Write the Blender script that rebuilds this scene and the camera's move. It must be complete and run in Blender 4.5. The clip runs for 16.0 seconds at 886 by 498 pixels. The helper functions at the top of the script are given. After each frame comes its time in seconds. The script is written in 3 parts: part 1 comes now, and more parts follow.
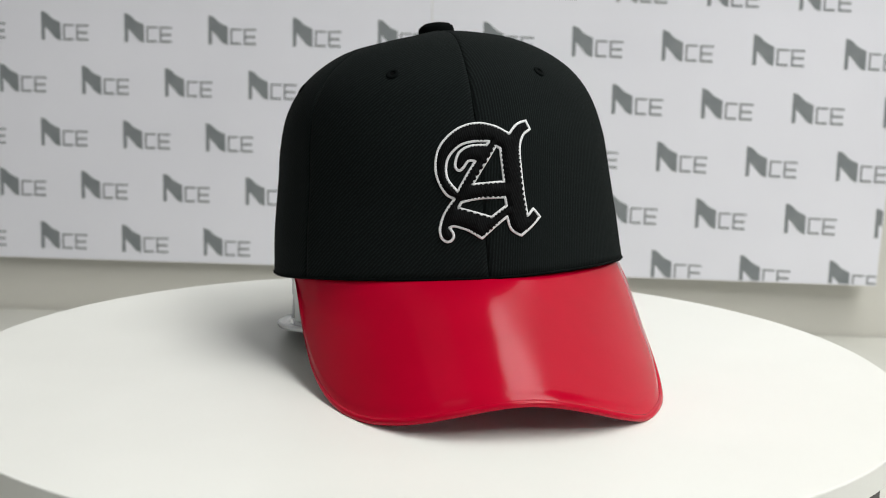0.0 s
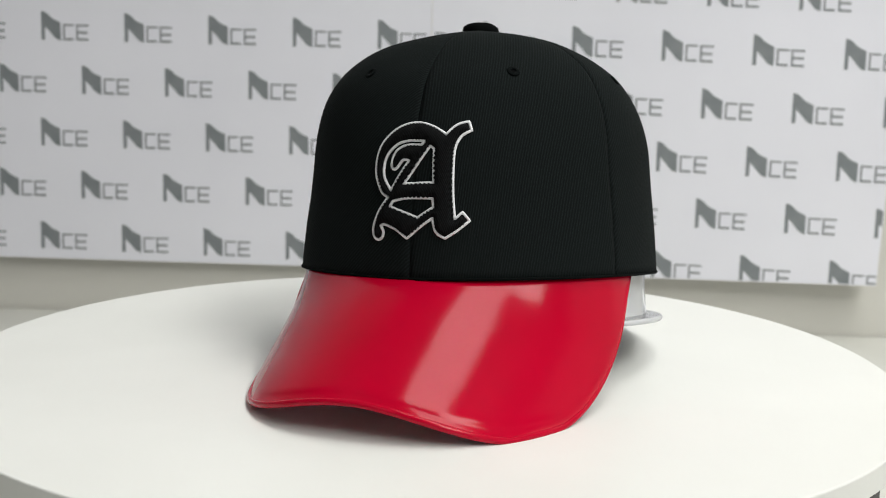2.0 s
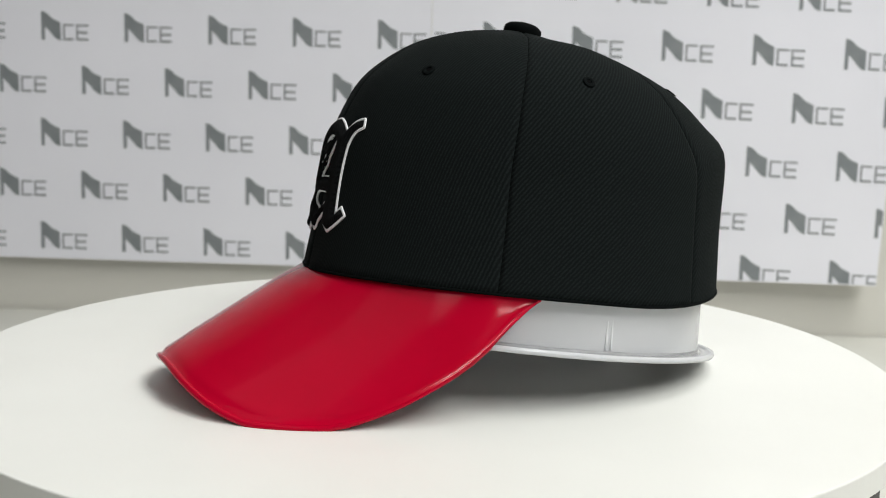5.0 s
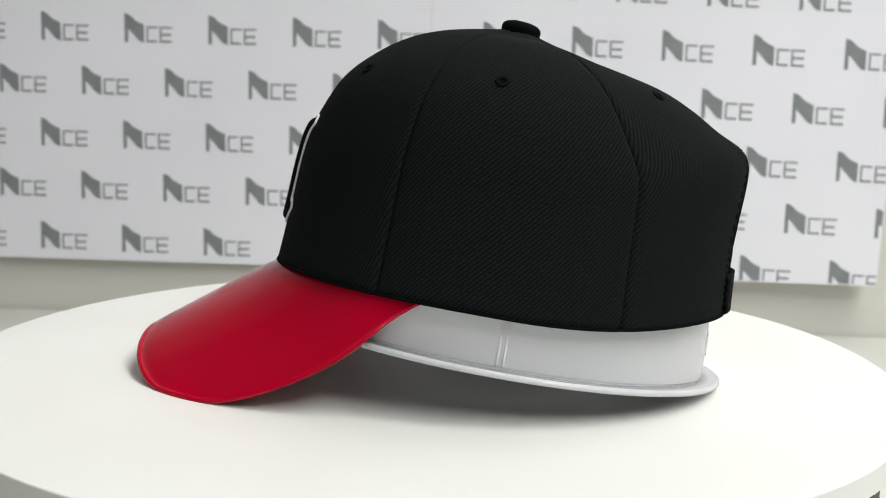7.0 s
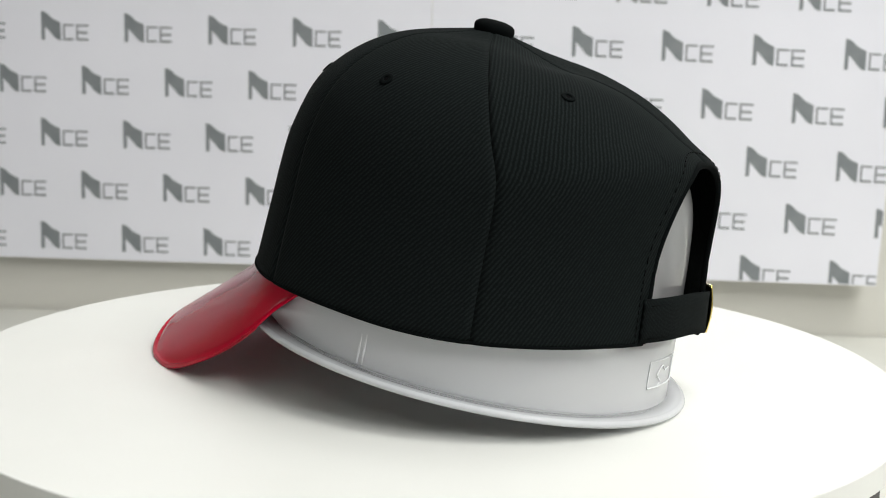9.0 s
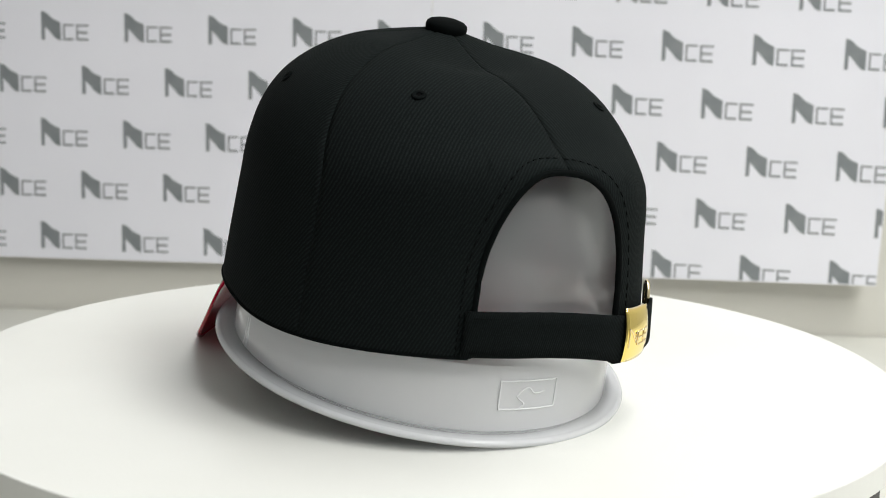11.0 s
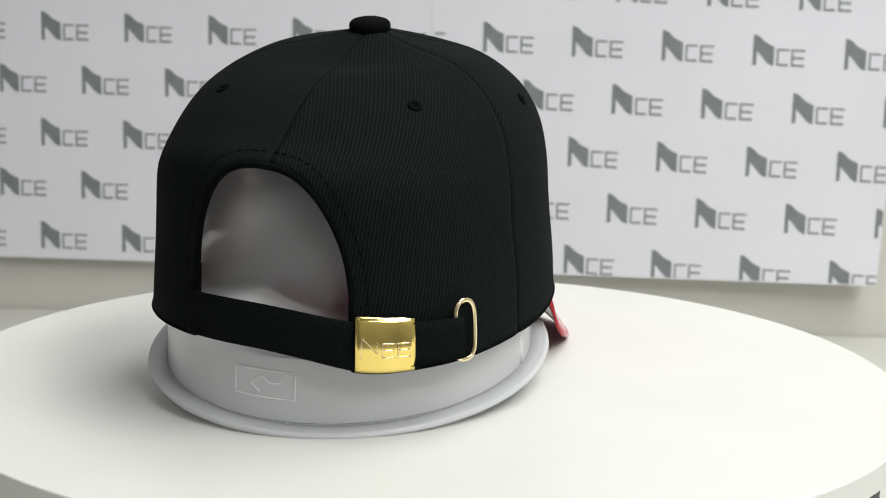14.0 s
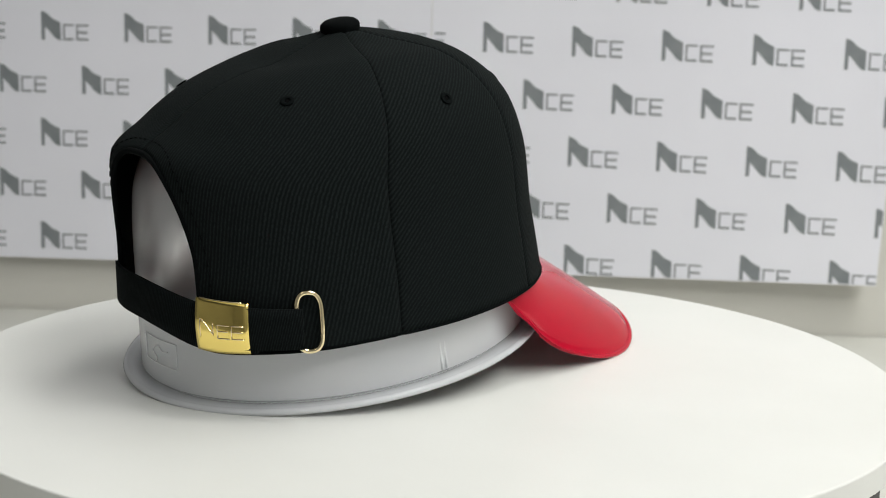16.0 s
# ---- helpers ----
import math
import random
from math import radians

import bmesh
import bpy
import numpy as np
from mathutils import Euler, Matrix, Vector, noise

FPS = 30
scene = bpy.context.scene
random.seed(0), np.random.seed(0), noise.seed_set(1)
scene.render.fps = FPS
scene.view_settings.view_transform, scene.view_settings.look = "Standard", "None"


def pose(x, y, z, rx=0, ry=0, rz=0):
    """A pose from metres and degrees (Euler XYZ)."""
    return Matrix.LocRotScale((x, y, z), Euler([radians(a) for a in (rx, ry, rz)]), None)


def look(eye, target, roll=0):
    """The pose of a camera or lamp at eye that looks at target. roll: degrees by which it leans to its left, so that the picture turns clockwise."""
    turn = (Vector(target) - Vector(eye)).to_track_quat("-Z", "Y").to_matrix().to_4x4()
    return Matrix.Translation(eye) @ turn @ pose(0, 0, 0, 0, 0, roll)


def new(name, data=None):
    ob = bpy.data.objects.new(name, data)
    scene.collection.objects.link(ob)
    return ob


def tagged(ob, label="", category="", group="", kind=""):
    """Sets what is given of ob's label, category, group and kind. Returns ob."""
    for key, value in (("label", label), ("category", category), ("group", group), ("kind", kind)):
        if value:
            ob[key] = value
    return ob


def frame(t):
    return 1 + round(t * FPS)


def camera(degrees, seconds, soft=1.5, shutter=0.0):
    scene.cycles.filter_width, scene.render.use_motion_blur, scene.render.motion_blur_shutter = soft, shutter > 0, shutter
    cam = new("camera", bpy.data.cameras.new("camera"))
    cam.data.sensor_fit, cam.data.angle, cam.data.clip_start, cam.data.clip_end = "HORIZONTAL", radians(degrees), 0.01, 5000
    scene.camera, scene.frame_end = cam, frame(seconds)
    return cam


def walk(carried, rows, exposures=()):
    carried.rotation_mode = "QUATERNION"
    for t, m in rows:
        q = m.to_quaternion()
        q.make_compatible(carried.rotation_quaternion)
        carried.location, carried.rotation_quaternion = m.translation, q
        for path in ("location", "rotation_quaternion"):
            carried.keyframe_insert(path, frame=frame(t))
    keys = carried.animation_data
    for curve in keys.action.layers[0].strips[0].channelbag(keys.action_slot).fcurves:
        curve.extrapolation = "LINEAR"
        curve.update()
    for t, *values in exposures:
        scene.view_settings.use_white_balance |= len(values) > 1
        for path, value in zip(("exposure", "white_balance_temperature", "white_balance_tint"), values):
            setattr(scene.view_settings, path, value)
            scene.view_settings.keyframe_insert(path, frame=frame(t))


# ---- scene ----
# One slow turntable shot: the camera stands still, the disc turns under the cap.
cam = camera(40.679, 16.0, soft=0.95)
EYE = Vector((0.0, -0.55, 0.1411))
PITCH, YAW = radians(9.1386), radians(0.842)
AIM = EYE + Vector((math.sin(YAW) * math.cos(PITCH), math.cos(YAW) * math.cos(PITCH), -math.sin(PITCH)))
cam.data.dof.use_dof = True
cam.data.dof.focus_distance, cam.data.dof.aperture_fstop = 0.48, 19.0
walk(cam, [(0.0, look(EYE, AIM, 1.2672)), (16.0, look(EYE, AIM, 1.2672))],
     exposures=[(0.0, 0.02), (3.8, 0.02), (7.0, 0.15), (9.5, 0.22), (12.5, 0.18), (14.5, 0.02), (16.0, -0.04)])

# ---- light ----
world = bpy.data.worlds.new("room_air")
scene.world = world
world.use_nodes = True
world.node_tree.nodes["Background"].inputs[0].default_value = (0.9, 0.95, 1.0, 1)
world.node_tree.nodes["Background"].inputs[1].default_value = 0.05


def ceiling_panel(x, y, z, power, size_x, size_y, aim, colour):
    """A flat ceiling panel."""
    data = bpy.data.lights.new("ceiling_panel", "AREA")
    data.shape, data.size, data.size_y, data.energy, data.color = "RECTANGLE", size_x, size_y, power, colour
    ob = new("ceiling_panel", data)
    ob.matrix_world = look((x, y, z), aim)
    return ob


# two rows of ceiling panels, the row to the right burning brighter
for px, py, watts in ((-0.75, 0.10, 0.2), (0.50, 0.10, 13.5), (-0.75, -0.70, 0.8), (1.05, -0.70, 22.0), (-0.75, -1.80, 4.0), (1.15, -1.80, 30.0)):
    ceiling_panel(px, py, 1.72, watts, 0.6, 1.0, (px, py + 0.001, 0.0), (1.0, 0.998, 0.978))


# ---- materials ----
def material(name, colour, rough=0.5, metal=0.0, coat=0.0, spec=0.5):
    m = bpy.data.materials.new(name)
    m.use_nodes = True
    b = m.node_tree.nodes["Principled BSDF"]
    b.inputs["Base Color"].default_value = (*colour, 1)
    b.inputs["Roughness"].default_value = rough
    b.inputs["Metallic"].default_value = metal
    b.inputs["Coat Weight"].default_value = coat
    b.inputs["Specular IOR Level"].default_value = spec
    return m, m.node_tree.nodes, m.node_tree.links, b


def ramp(nodes, links, source, stops):
    r = nodes.new("ShaderNodeValToRGB")
    r.color_ramp.elements[0].position, r.color_ramp.elements[1].position = stops[0][0], stops[1][0]
    r.color_ramp.elements[0].color = (*stops[0][1], 1)
    r.color_ramp.elements[1].color = (*stops[1][1], 1)
    links.new(source, r.inputs[0])
    return r.outputs[0]


def noisy(nodes, links, scale, detail=4.0, coords="Object"):
    tc = nodes.new("ShaderNodeTexCoord")
    n = nodes.new("ShaderNodeTexNoise")
    n.inputs["Scale"].default_value, n.inputs["Detail"].default_value = scale, detail
    links.new(tc.outputs[coords], n.inputs["Vector"])
    return n.outputs["Fac"]


def add_bump(nodes, links, b, height, strength, distance):
    bp = nodes.new("ShaderNodeBump")
    bp.inputs["Strength"].default_value, bp.inputs["Distance"].default_value = strength, distance
    links.new(height, bp.inputs["Height"])
    links.new(bp.outputs[0], b.inputs["Normal"])


def plain(name, lo, hi, scale, rough, bump=0.0, bump_scale=400.0, rough_spread=0.08, spec=0.5, coat=0.0):
    """A painted, printed or moulded surface with mild mottling and fine relief."""
    m, n, l, b = material(name, lo, rough, 0.0, coat, spec)
    l.new(ramp(n, l, noisy(n, l, scale), [(0.3, lo), (0.7, hi)]), b.inputs["Base Color"])
    mr = n.new("ShaderNodeMapRange")
    mr.inputs["To Min"].default_value, mr.inputs["To Max"].default_value = rough - rough_spread, rough + rough_spread
    l.new(noisy(n, l, scale * 3.1), mr.inputs["Value"])
    l.new(mr.outputs[0], b.inputs["Roughness"])
    if bump:
        add_bump(n, l, b, noisy(n, l, bump_scale), bump, 0.0004)
    return m


def twill(name, angle, pitch, lo, hi):
    """Woven twill cloth: fine diagonal ribs in the cloth's own metres, broken up by yarn noise."""
    m, n, l, b = material(name, lo, 0.95, 0.0, 0.0, 0.06)
    uv = n.new("ShaderNodeUVMap")
    mp = n.new("ShaderNodeMapping")
    mp.inputs["Rotation"].default_value = (0, 0, radians(angle))
    l.new(uv.outputs[0], mp.inputs["Vector"])
    nz = n.new("ShaderNodeTexNoise")
    nz.inputs["Scale"].default_value, nz.inputs["Detail"].default_value = 900.0, 3.0
    l.new(uv.outputs[0], nz.inputs["Vector"])
    w = n.new("ShaderNodeTexWave")
    w.inputs["Scale"].default_value = 2 * math.pi / (20.0 * pitch)
    w.inputs["Distortion"].default_value, w.inputs["Detail"].default_value = 1.6, 2.0
    w.inputs["Detail Scale"].default_value = 2.5
    l.new(mp.outputs[0], w.inputs["Vector"])
    mx = n.new("ShaderNodeMath")
    mx.operation = "MULTIPLY"
    l.new(w.outputs["Fac"], mx.inputs[0])
    l.new(nz.outputs["Fac"], mx.inputs[1])
    l.new(ramp(n, l, mx.outputs[0], [(0.12, lo), (0.62, hi)]), b.inputs["Base Color"])
    add_bump(n, l, b, mx.outputs[0], 0.35, 0.0004)
    return m


CLOTH = [twill("black_twill", a, 0.0014, (0.0044, 0.0060, 0.0059), (0.0118, 0.0158, 0.0155)) for a in (12, 36, 30, 12, 40, 48)]
WEBBING = twill("black_webbing", 15, 0.0009, (0.0026, 0.0036, 0.0036), (0.0105, 0.0140, 0.0138))
THREAD_BLACK = twill("black_thread", 20, 0.0007, (0.0028, 0.0030, 0.0032), (0.0140, 0.0150, 0.0155))
EYELET_THREAD = twill("eyelet_thread", 60, 0.0007, (0.0030, 0.0044, 0.0044), (0.0110, 0.0150, 0.0148))
THREAD_WHITE = plain("white_thread", (0.74, 0.75, 0.76), (0.86, 0.87, 0.88), 900, 0.6, 0.6, 1500)


def patent_leather():
    m, n, l, b = material("red_patent_leather", (0.5, 0.002, 0.016), 0.2, 0.0, 0.0, 0.16)
    l.new(ramp(n, l, noisy(n, l, 18), [(0.3, (0.40, 0.0004, 0.0170)), (0.7, (0.46, 0.0006, 0.0215))]), b.inputs["Base Color"])
    mr = n.new("ShaderNodeMapRange")
    mr.inputs["To Min"].default_value, mr.inputs["To Max"].default_value = 0.11, 0.16
    l.new(noisy(n, l, 30), mr.inputs["Value"])
    l.new(mr.outputs[0], b.inputs["Roughness"])
    add_bump(n, l, b, noisy(n, l, 28, 2.0), 0.26, 0.0013)
    return m


PATENT = patent_leather()
PATENT_UNDER = plain("brim_underside_cloth", (0.30, 0.004, 0.014), (0.36, 0.006, 0.018), 60, 0.7, 0.3, 900)
GOLD, _n, _l, _b = material("polished_gold_plate", (0.95, 0.74, 0.22), 0.10, 1.0)
_mr = _n.new("ShaderNodeMapRange")
_mr.inputs["To Min"].default_value, _mr.inputs["To Max"].default_value = 0.06, 0.15
_l.new(noisy(_n, _l, 300), _mr.inputs["Value"])
_l.new(_mr.outputs[0], _b.inputs["Roughness"])
GOLD_PALE, _n, _l, _b = material("pale_gold_wire", (0.95, 0.80, 0.50), 0.16, 1.0)


def frosted_plastic(name, blurred_share, clear_share, through_share):
    """Milky polypropylene: light is scattered, passed on blurred or passed straight, under a soft gloss."""
    m = bpy.data.materials.new(name)
    m.use_nodes = True
    n, l = m.node_tree.nodes, m.node_tree.links
    n.clear()
    out = n.new("ShaderNodeOutputMaterial")
    tint = ramp(n, l, noisy(n, l, 22, 3.0), [(0.3, (0.90, 0.92, 0.945)), (0.7, (0.94, 0.95, 0.965))])
    diff, trl, clear, gloss, blur = (n.new("ShaderNodeBsdf" + k) for k in ("Diffuse", "Translucent", "Transparent", "Glossy", "Refraction"))
    for s in (diff, trl, blur):
        l.new(tint, s.inputs["Color"])
    blur.inputs["IOR"].default_value, blur.inputs["Roughness"].default_value = 1.12, 0.55
    clear.inputs["Color"].default_value = (0.95, 0.97, 0.98, 1)
    gloss.inputs["Roughness"].default_value = 0.07
    shares = (through_share, blurred_share, clear_share)
    mixed = diff.outputs[0]
    for share, other in zip(shares, (trl, blur, clear)):
        mix = n.new("ShaderNodeMixShader")
        mix.inputs[0].default_value = share
        l.new(mixed, mix.inputs[1]), l.new(other.outputs[0], mix.inputs[2])
        mixed = mix.outputs[0]
    top = n.new("ShaderNodeMixShader")
    fr = n.new("ShaderNodeFresnel")
    fr.inputs["IOR"].default_value = 1.45
    l.new(fr.outputs[0], top.inputs[0])
    l.new(mixed, top.inputs[1]), l.new(gloss.outputs[0], top.inputs[2])
    l.new(top.outputs[0], out.inputs["Surface"])
    return m


# one plastic in two mixes: dome set to look shaded, skirt to look lit
PLASTIC = frosted_plastic("milky_plastic_dim", 0.74, 0.12, 0.35)
PLASTIC_BRIGHT = frosted_plastic("milky_plastic_bright", 0.06, 0.13, 0.28)
# plain white puts the bright highlight lines into the moulded relief's colour
RELIEF_GLINT = plain("moulded_highlight", (0.78, 0.80, 0.81), (0.84, 0.85, 0.86), 60, 0.35)
TABLE_WHITE = plain("white_turntable_lacquer", (0.755, 0.762, 0.725), (0.795, 0.802, 0.765), 9, 0.42, 0.08, 500, 0.06, 0.35)
BASE_BLACK = plain("black_base_plastic", (0.010, 0.010, 0.011), (0.016, 0.016, 0.017), 40, 0.5, 0.2, 600)
BOARD = plain("white_board_print", (0.785, 0.79, 0.845), (0.825, 0.83, 0.885), 6, 0.6, 0.1, 300, 0.06, 0.25)
BOARD_EDGE = plain("board_foam_edge", (0.78, 0.78, 0.77), (0.84, 0.84, 0.83), 60, 0.8, 0.3, 500)
INK = plain("grey_ink", (0.205, 0.225, 0.235), (0.245, 0.262, 0.272), 55, 0.6, 0.05, 300, 0.06, 0.25)
WALL = plain("beige_wall_paint", (0.60, 0.59, 0.54), (0.66, 0.65, 0.60), 3, 0.75, 0.25, 120, 0.06, 0.25)
# unseen room surfaces: tones set for bounce light, west and south darker than east
ROOM = plain("room_bounce_bright", (0.42, 0.42, 0.41), (0.47, 0.47, 0.46), 2, 0.8, 0.2, 90)
ROOM_GREY = plain("ceiling_bounce_dim", (0.24, 0.24, 0.24), (0.28, 0.28, 0.28), 2, 0.8, 0.2, 90)
ROOM_DARK = plain("room_bounce_dim", (0.30, 0.30, 0.30), (0.35, 0.35, 0.35), 2, 0.8, 0.2, 90)
DESK = plain("pale_desk_laminate", (0.60, 0.60, 0.55), (0.66, 0.66, 0.61), 7, 0.5, 0.1, 300)


# ---- mesh helpers ----
def finish(name, bm, mat, parent=None, label="", smooth=True):
    bmesh.ops.recalc_face_normals(bm, faces=bm.faces)
    me = bpy.data.meshes.new(name)
    bm.to_mesh(me)
    bm.free()
    me.materials.append(mat)
    if smooth:
        me.polygons.foreach_set("use_smooth", [True] * len(me.polygons))
    ob = new(name, me)
    if parent is not None:
        ob.parent = parent
    if label:
        ob["label"] = label
    return ob


def part(name, bm, mat, parent, label="", smooth=True):
    return finish(name, bm, mat, parent, label, smooth)


def box(bm, x0, x1, y0, y1, z0, z1, bevel=0.0):
    made = bmesh.ops.create_cube(bm, size=1.0)["verts"]
    for v in made:
        v.co = Vector(((x0 + x1) / 2 + v.co.x * (x1 - x0), (y0 + y1) / 2 + v.co.y * (y1 - y0), (z0 + z1) / 2 + v.co.z * (z1 - z0)))
    if bevel:
        edges = {e for v in made for e in v.link_edges}
        bmesh.ops.bevel(bm, geom=list(edges), offset=bevel, segments=2, affect="EDGES", profile=0.5)


def lathe(bm, rings, n=96, at=(0, 0)):
    """Turns (radius, height) pairs about the vertical through at."""
    loops = [[bm.verts.new((at[0] + r * math.cos(2 * math.pi * i / n), at[1] + r * math.sin(2 * math.pi * i / n), z)) for i in range(n)] for r, z in rings]
    for a, b in zip(loops, loops[1:]):
        for i in range(n):
            bm.faces.new((a[i], a[(i + 1) % n], b[(i + 1) % n], b[i]))
    bm.faces.new(loops[0])
    bm.faces.new(loops[-1])


def sheet(bm, grid, inner, uvs=None, closed=(True, True)):
    """A thick sheet between two equal grids of points, closed round its edge."""
    rows, cols = len(grid), len(grid[0])
    layer = bm.loops.layers.uv.verify()
    a = [[bm.verts.new(p) for p in row] for row in grid]
    b = [[bm.verts.new(p) for p in row] for row in inner]
    where = {}
    for i in range(rows):
        for j in range(cols):
            where[a[i][j]] = where[b[i][j]] = uvs[i][j] if uvs else (i * 0.001, j * 0.001)

    def face(*vs):
        vs = list(dict.fromkeys(vs))
        if len(vs) > 2:
            f = bm.faces.new(vs)
            for lp in f.loops:
                lp[layer].uv = where[lp.vert]
    for i in range(rows - 1):
        for j in range(cols - 1):
            face(a[i][j], a[i][j + 1], a[i + 1][j + 1], a[i + 1][j])
            face(b[i][j], b[i + 1][j], b[i + 1][j + 1], b[i][j + 1])
    for j in range(cols - 1):
        if closed[0]:
            face(a[0][j], b[0][j], b[0][j + 1], a[0][j + 1])
        if closed[1]:
            face(a[-1][j], a[-1][j + 1], b[-1][j + 1], b[-1][j])
    for i in range(rows - 1):
        face(a[i][0], a[i + 1][0], b[i + 1][0], b[i][0])
        face(a[i][-1], b[i][-1], b[i + 1][-1], a[i + 1][-1])


def tube(bm, path, radius, sides=8, closed=False, flat=1.0, normals=None):
    """A round or flattened cord along a path."""
    path = [Vector(p) for p in path]
    n = len(path)
    loops = []
    sizes = radius if isinstance(radius, list) else [radius] * n
    for i, p in enumerate(path):
        radius = sizes[i]
        d = (path[(i + 1) % n] - path[i - 1]) if closed else (path[min(i + 1, n - 1)] - path[max(i - 1, 0)])
        d.normalize()
        up = Vector(normals[i]) if normals else Vector((0, 0, 1))
        side = d.cross(up)
        side = side.normalized() if side.length > 1e-6 else d.orthogonal().normalized()
        up = side.cross(d).normalized()
        loops.append([bm.verts.new(p + side * radius * math.cos(2 * math.pi * k / sides) + up * radius * flat * math.sin(2 * math.pi * k / sides)) for k in range(sides)])
    for i in range(n if closed else n - 1):
        a, b = loops[i], loops[(i + 1) % n]
        for k in range(sides):
            bm.faces.new((a[k], a[(k + 1) % sides], b[(k + 1) % sides], b[k]))
    if not closed:
        bm.faces.new(loops[0])
        bm.faces.new(loops[-1])


def spline(points, per=6, closed=False):
    """A smooth curve through the points."""
    pts = [Vector(p) for p in points]
    n = len(pts)
    out = []
    for i in range(n if closed else n - 1):
        p0, p1 = (pts[i - 1] if closed or i else pts[0]), pts[i]
        p2 = pts[(i + 1) % n]
        p3 = pts[(i + 2) % n] if closed or i + 2 < n else pts[-1]
        for k in range(per):
            t = k / per
            out.append(0.5 * ((2 * p1) + (p2 - p0) * t + (2 * p0 - 5 * p1 + 4 * p2 - p3) * t * t + (3 * p1 - p0 - 3 * p2 + p3) * t ** 3))
    if not closed:
        out.append(pts[-1])
    return out


def profile(points):
    """A curve by its share of arc length, 0 to 1."""
    fine = spline([(*p, 0) for p in points], 10)
    run = [0.0]
    for a, b in zip(fine, fine[1:]):
        run.append(run[-1] + (b - a).length)
    run = np.array(run) / run[-1]
    xs, zs = np.array([p.x for p in fine]), np.array([p.y for p in fine])
    return lambda s: (float(np.interp(s, run, xs)), float(np.interp(s, run, zs)))


# ---- the room ----
ROOM_X, ROOM_FRONT, FLOOR_Z, CEIL_Z, DESK_Z = 1.9, -2.9, -0.88, 1.75, -0.125
WALL_A, WALL_SLOPE = 0.639, -0.0676    # the back wall's line: y = WALL_A + WALL_SLOPE * x


def structure(name, bm, mat, label, category):
    return tagged(finish(name, bm, mat, smooth=False), label, category, kind="structure")


bm = bmesh.new()
box(bm, -ROOM_X, ROOM_X, 0.0, 0.12, FLOOR_Z, CEIL_Z)
wall = structure("wall_north", bm, WALL, "plain beige painted wall behind the printed boards", "wall")
wall.matrix_world = Matrix.Translation((0, WALL_A, 0)) @ pose(0, 0, 0, 0, 0, math.degrees(math.atan(WALL_SLOPE)))
# added out of view to close the room and steer its bounce light
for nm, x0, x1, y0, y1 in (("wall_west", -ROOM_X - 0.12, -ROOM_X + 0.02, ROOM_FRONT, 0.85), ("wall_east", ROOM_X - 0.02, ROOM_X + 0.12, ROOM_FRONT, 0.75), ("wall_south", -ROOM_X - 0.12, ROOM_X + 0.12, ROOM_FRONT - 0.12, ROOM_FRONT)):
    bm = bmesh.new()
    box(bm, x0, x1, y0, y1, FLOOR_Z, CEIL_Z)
    structure(nm, bm, ROOM if nm == "wall_east" else ROOM_DARK, "unseen added room wall, tone set for bounce light", "wall")
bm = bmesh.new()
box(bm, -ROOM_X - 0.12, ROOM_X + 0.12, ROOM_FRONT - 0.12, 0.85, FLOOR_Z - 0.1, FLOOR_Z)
structure("floor", bm, ROOM_DARK, "unseen added floor, grey set for bounce light", "floor")
bm = bmesh.new()
box(bm, -ROOM_X - 0.12, ROOM_X + 0.12, ROOM_FRONT - 0.12, 0.85, CEIL_Z, CEIL_Z + 0.1)
structure("ceiling", bm, ROOM_GREY, "unseen added ceiling, grey set to dim its reflection", "ceiling")


def build_desk():
    desk = tagged(new("desk"), "pale laminate desk under the turntable", "desk")
    bm = bmesh.new()
    box(bm, -0.75, 0.75, -0.44, 0.57, DESK_Z - 0.03, DESK_Z, 0.003)
    for v in bm.verts:
        if v.co.y > 0.3:
            v.co.y += WALL_A + WALL_SLOPE * v.co.x - 0.002 - 0.57
    part("desktop", bm, DESK, desk)
    for x in (-0.7, 0.7):
        for y in (-0.39, 0.52):
            bm = bmesh.new()
            box(bm, x - 0.025, x + 0.025, y - 0.025, y + 0.025, FLOOR_Z, DESK_Z - 0.03, 0.003)
            part("leg", bm, DESK, desk)


build_desk()


# ---- printed boards ----
K = 0.000563


def mark_polygons():
    """The repeated printed mark: a waving flag on a pole and two open brackets made of bars."""
    top = spline([(0, 0, 0), (9, 2.5, 0), (20, 12, 0), (34, 18.5, 0)], 5)
    low = spline([(34, 50, 0), (25, 46, 0), (15, 35, 0), (6, 26, 0)], 5)
    flag = [(p.x, p.y) for p in top] + [(p.x, p.y) for p in low] + [(6, 49), (0, 50)]
    bars = [(38.5, 21.5, 41.5, 49), (41.5, 21.5, 58, 24.5), (41.5, 45.5, 57, 49), (62, 21.5, 65, 49), (65, 21.5, 84, 24.5), (65, 33.5, 82, 37), (65, 45.5, 83, 49)]
    return flag, bars


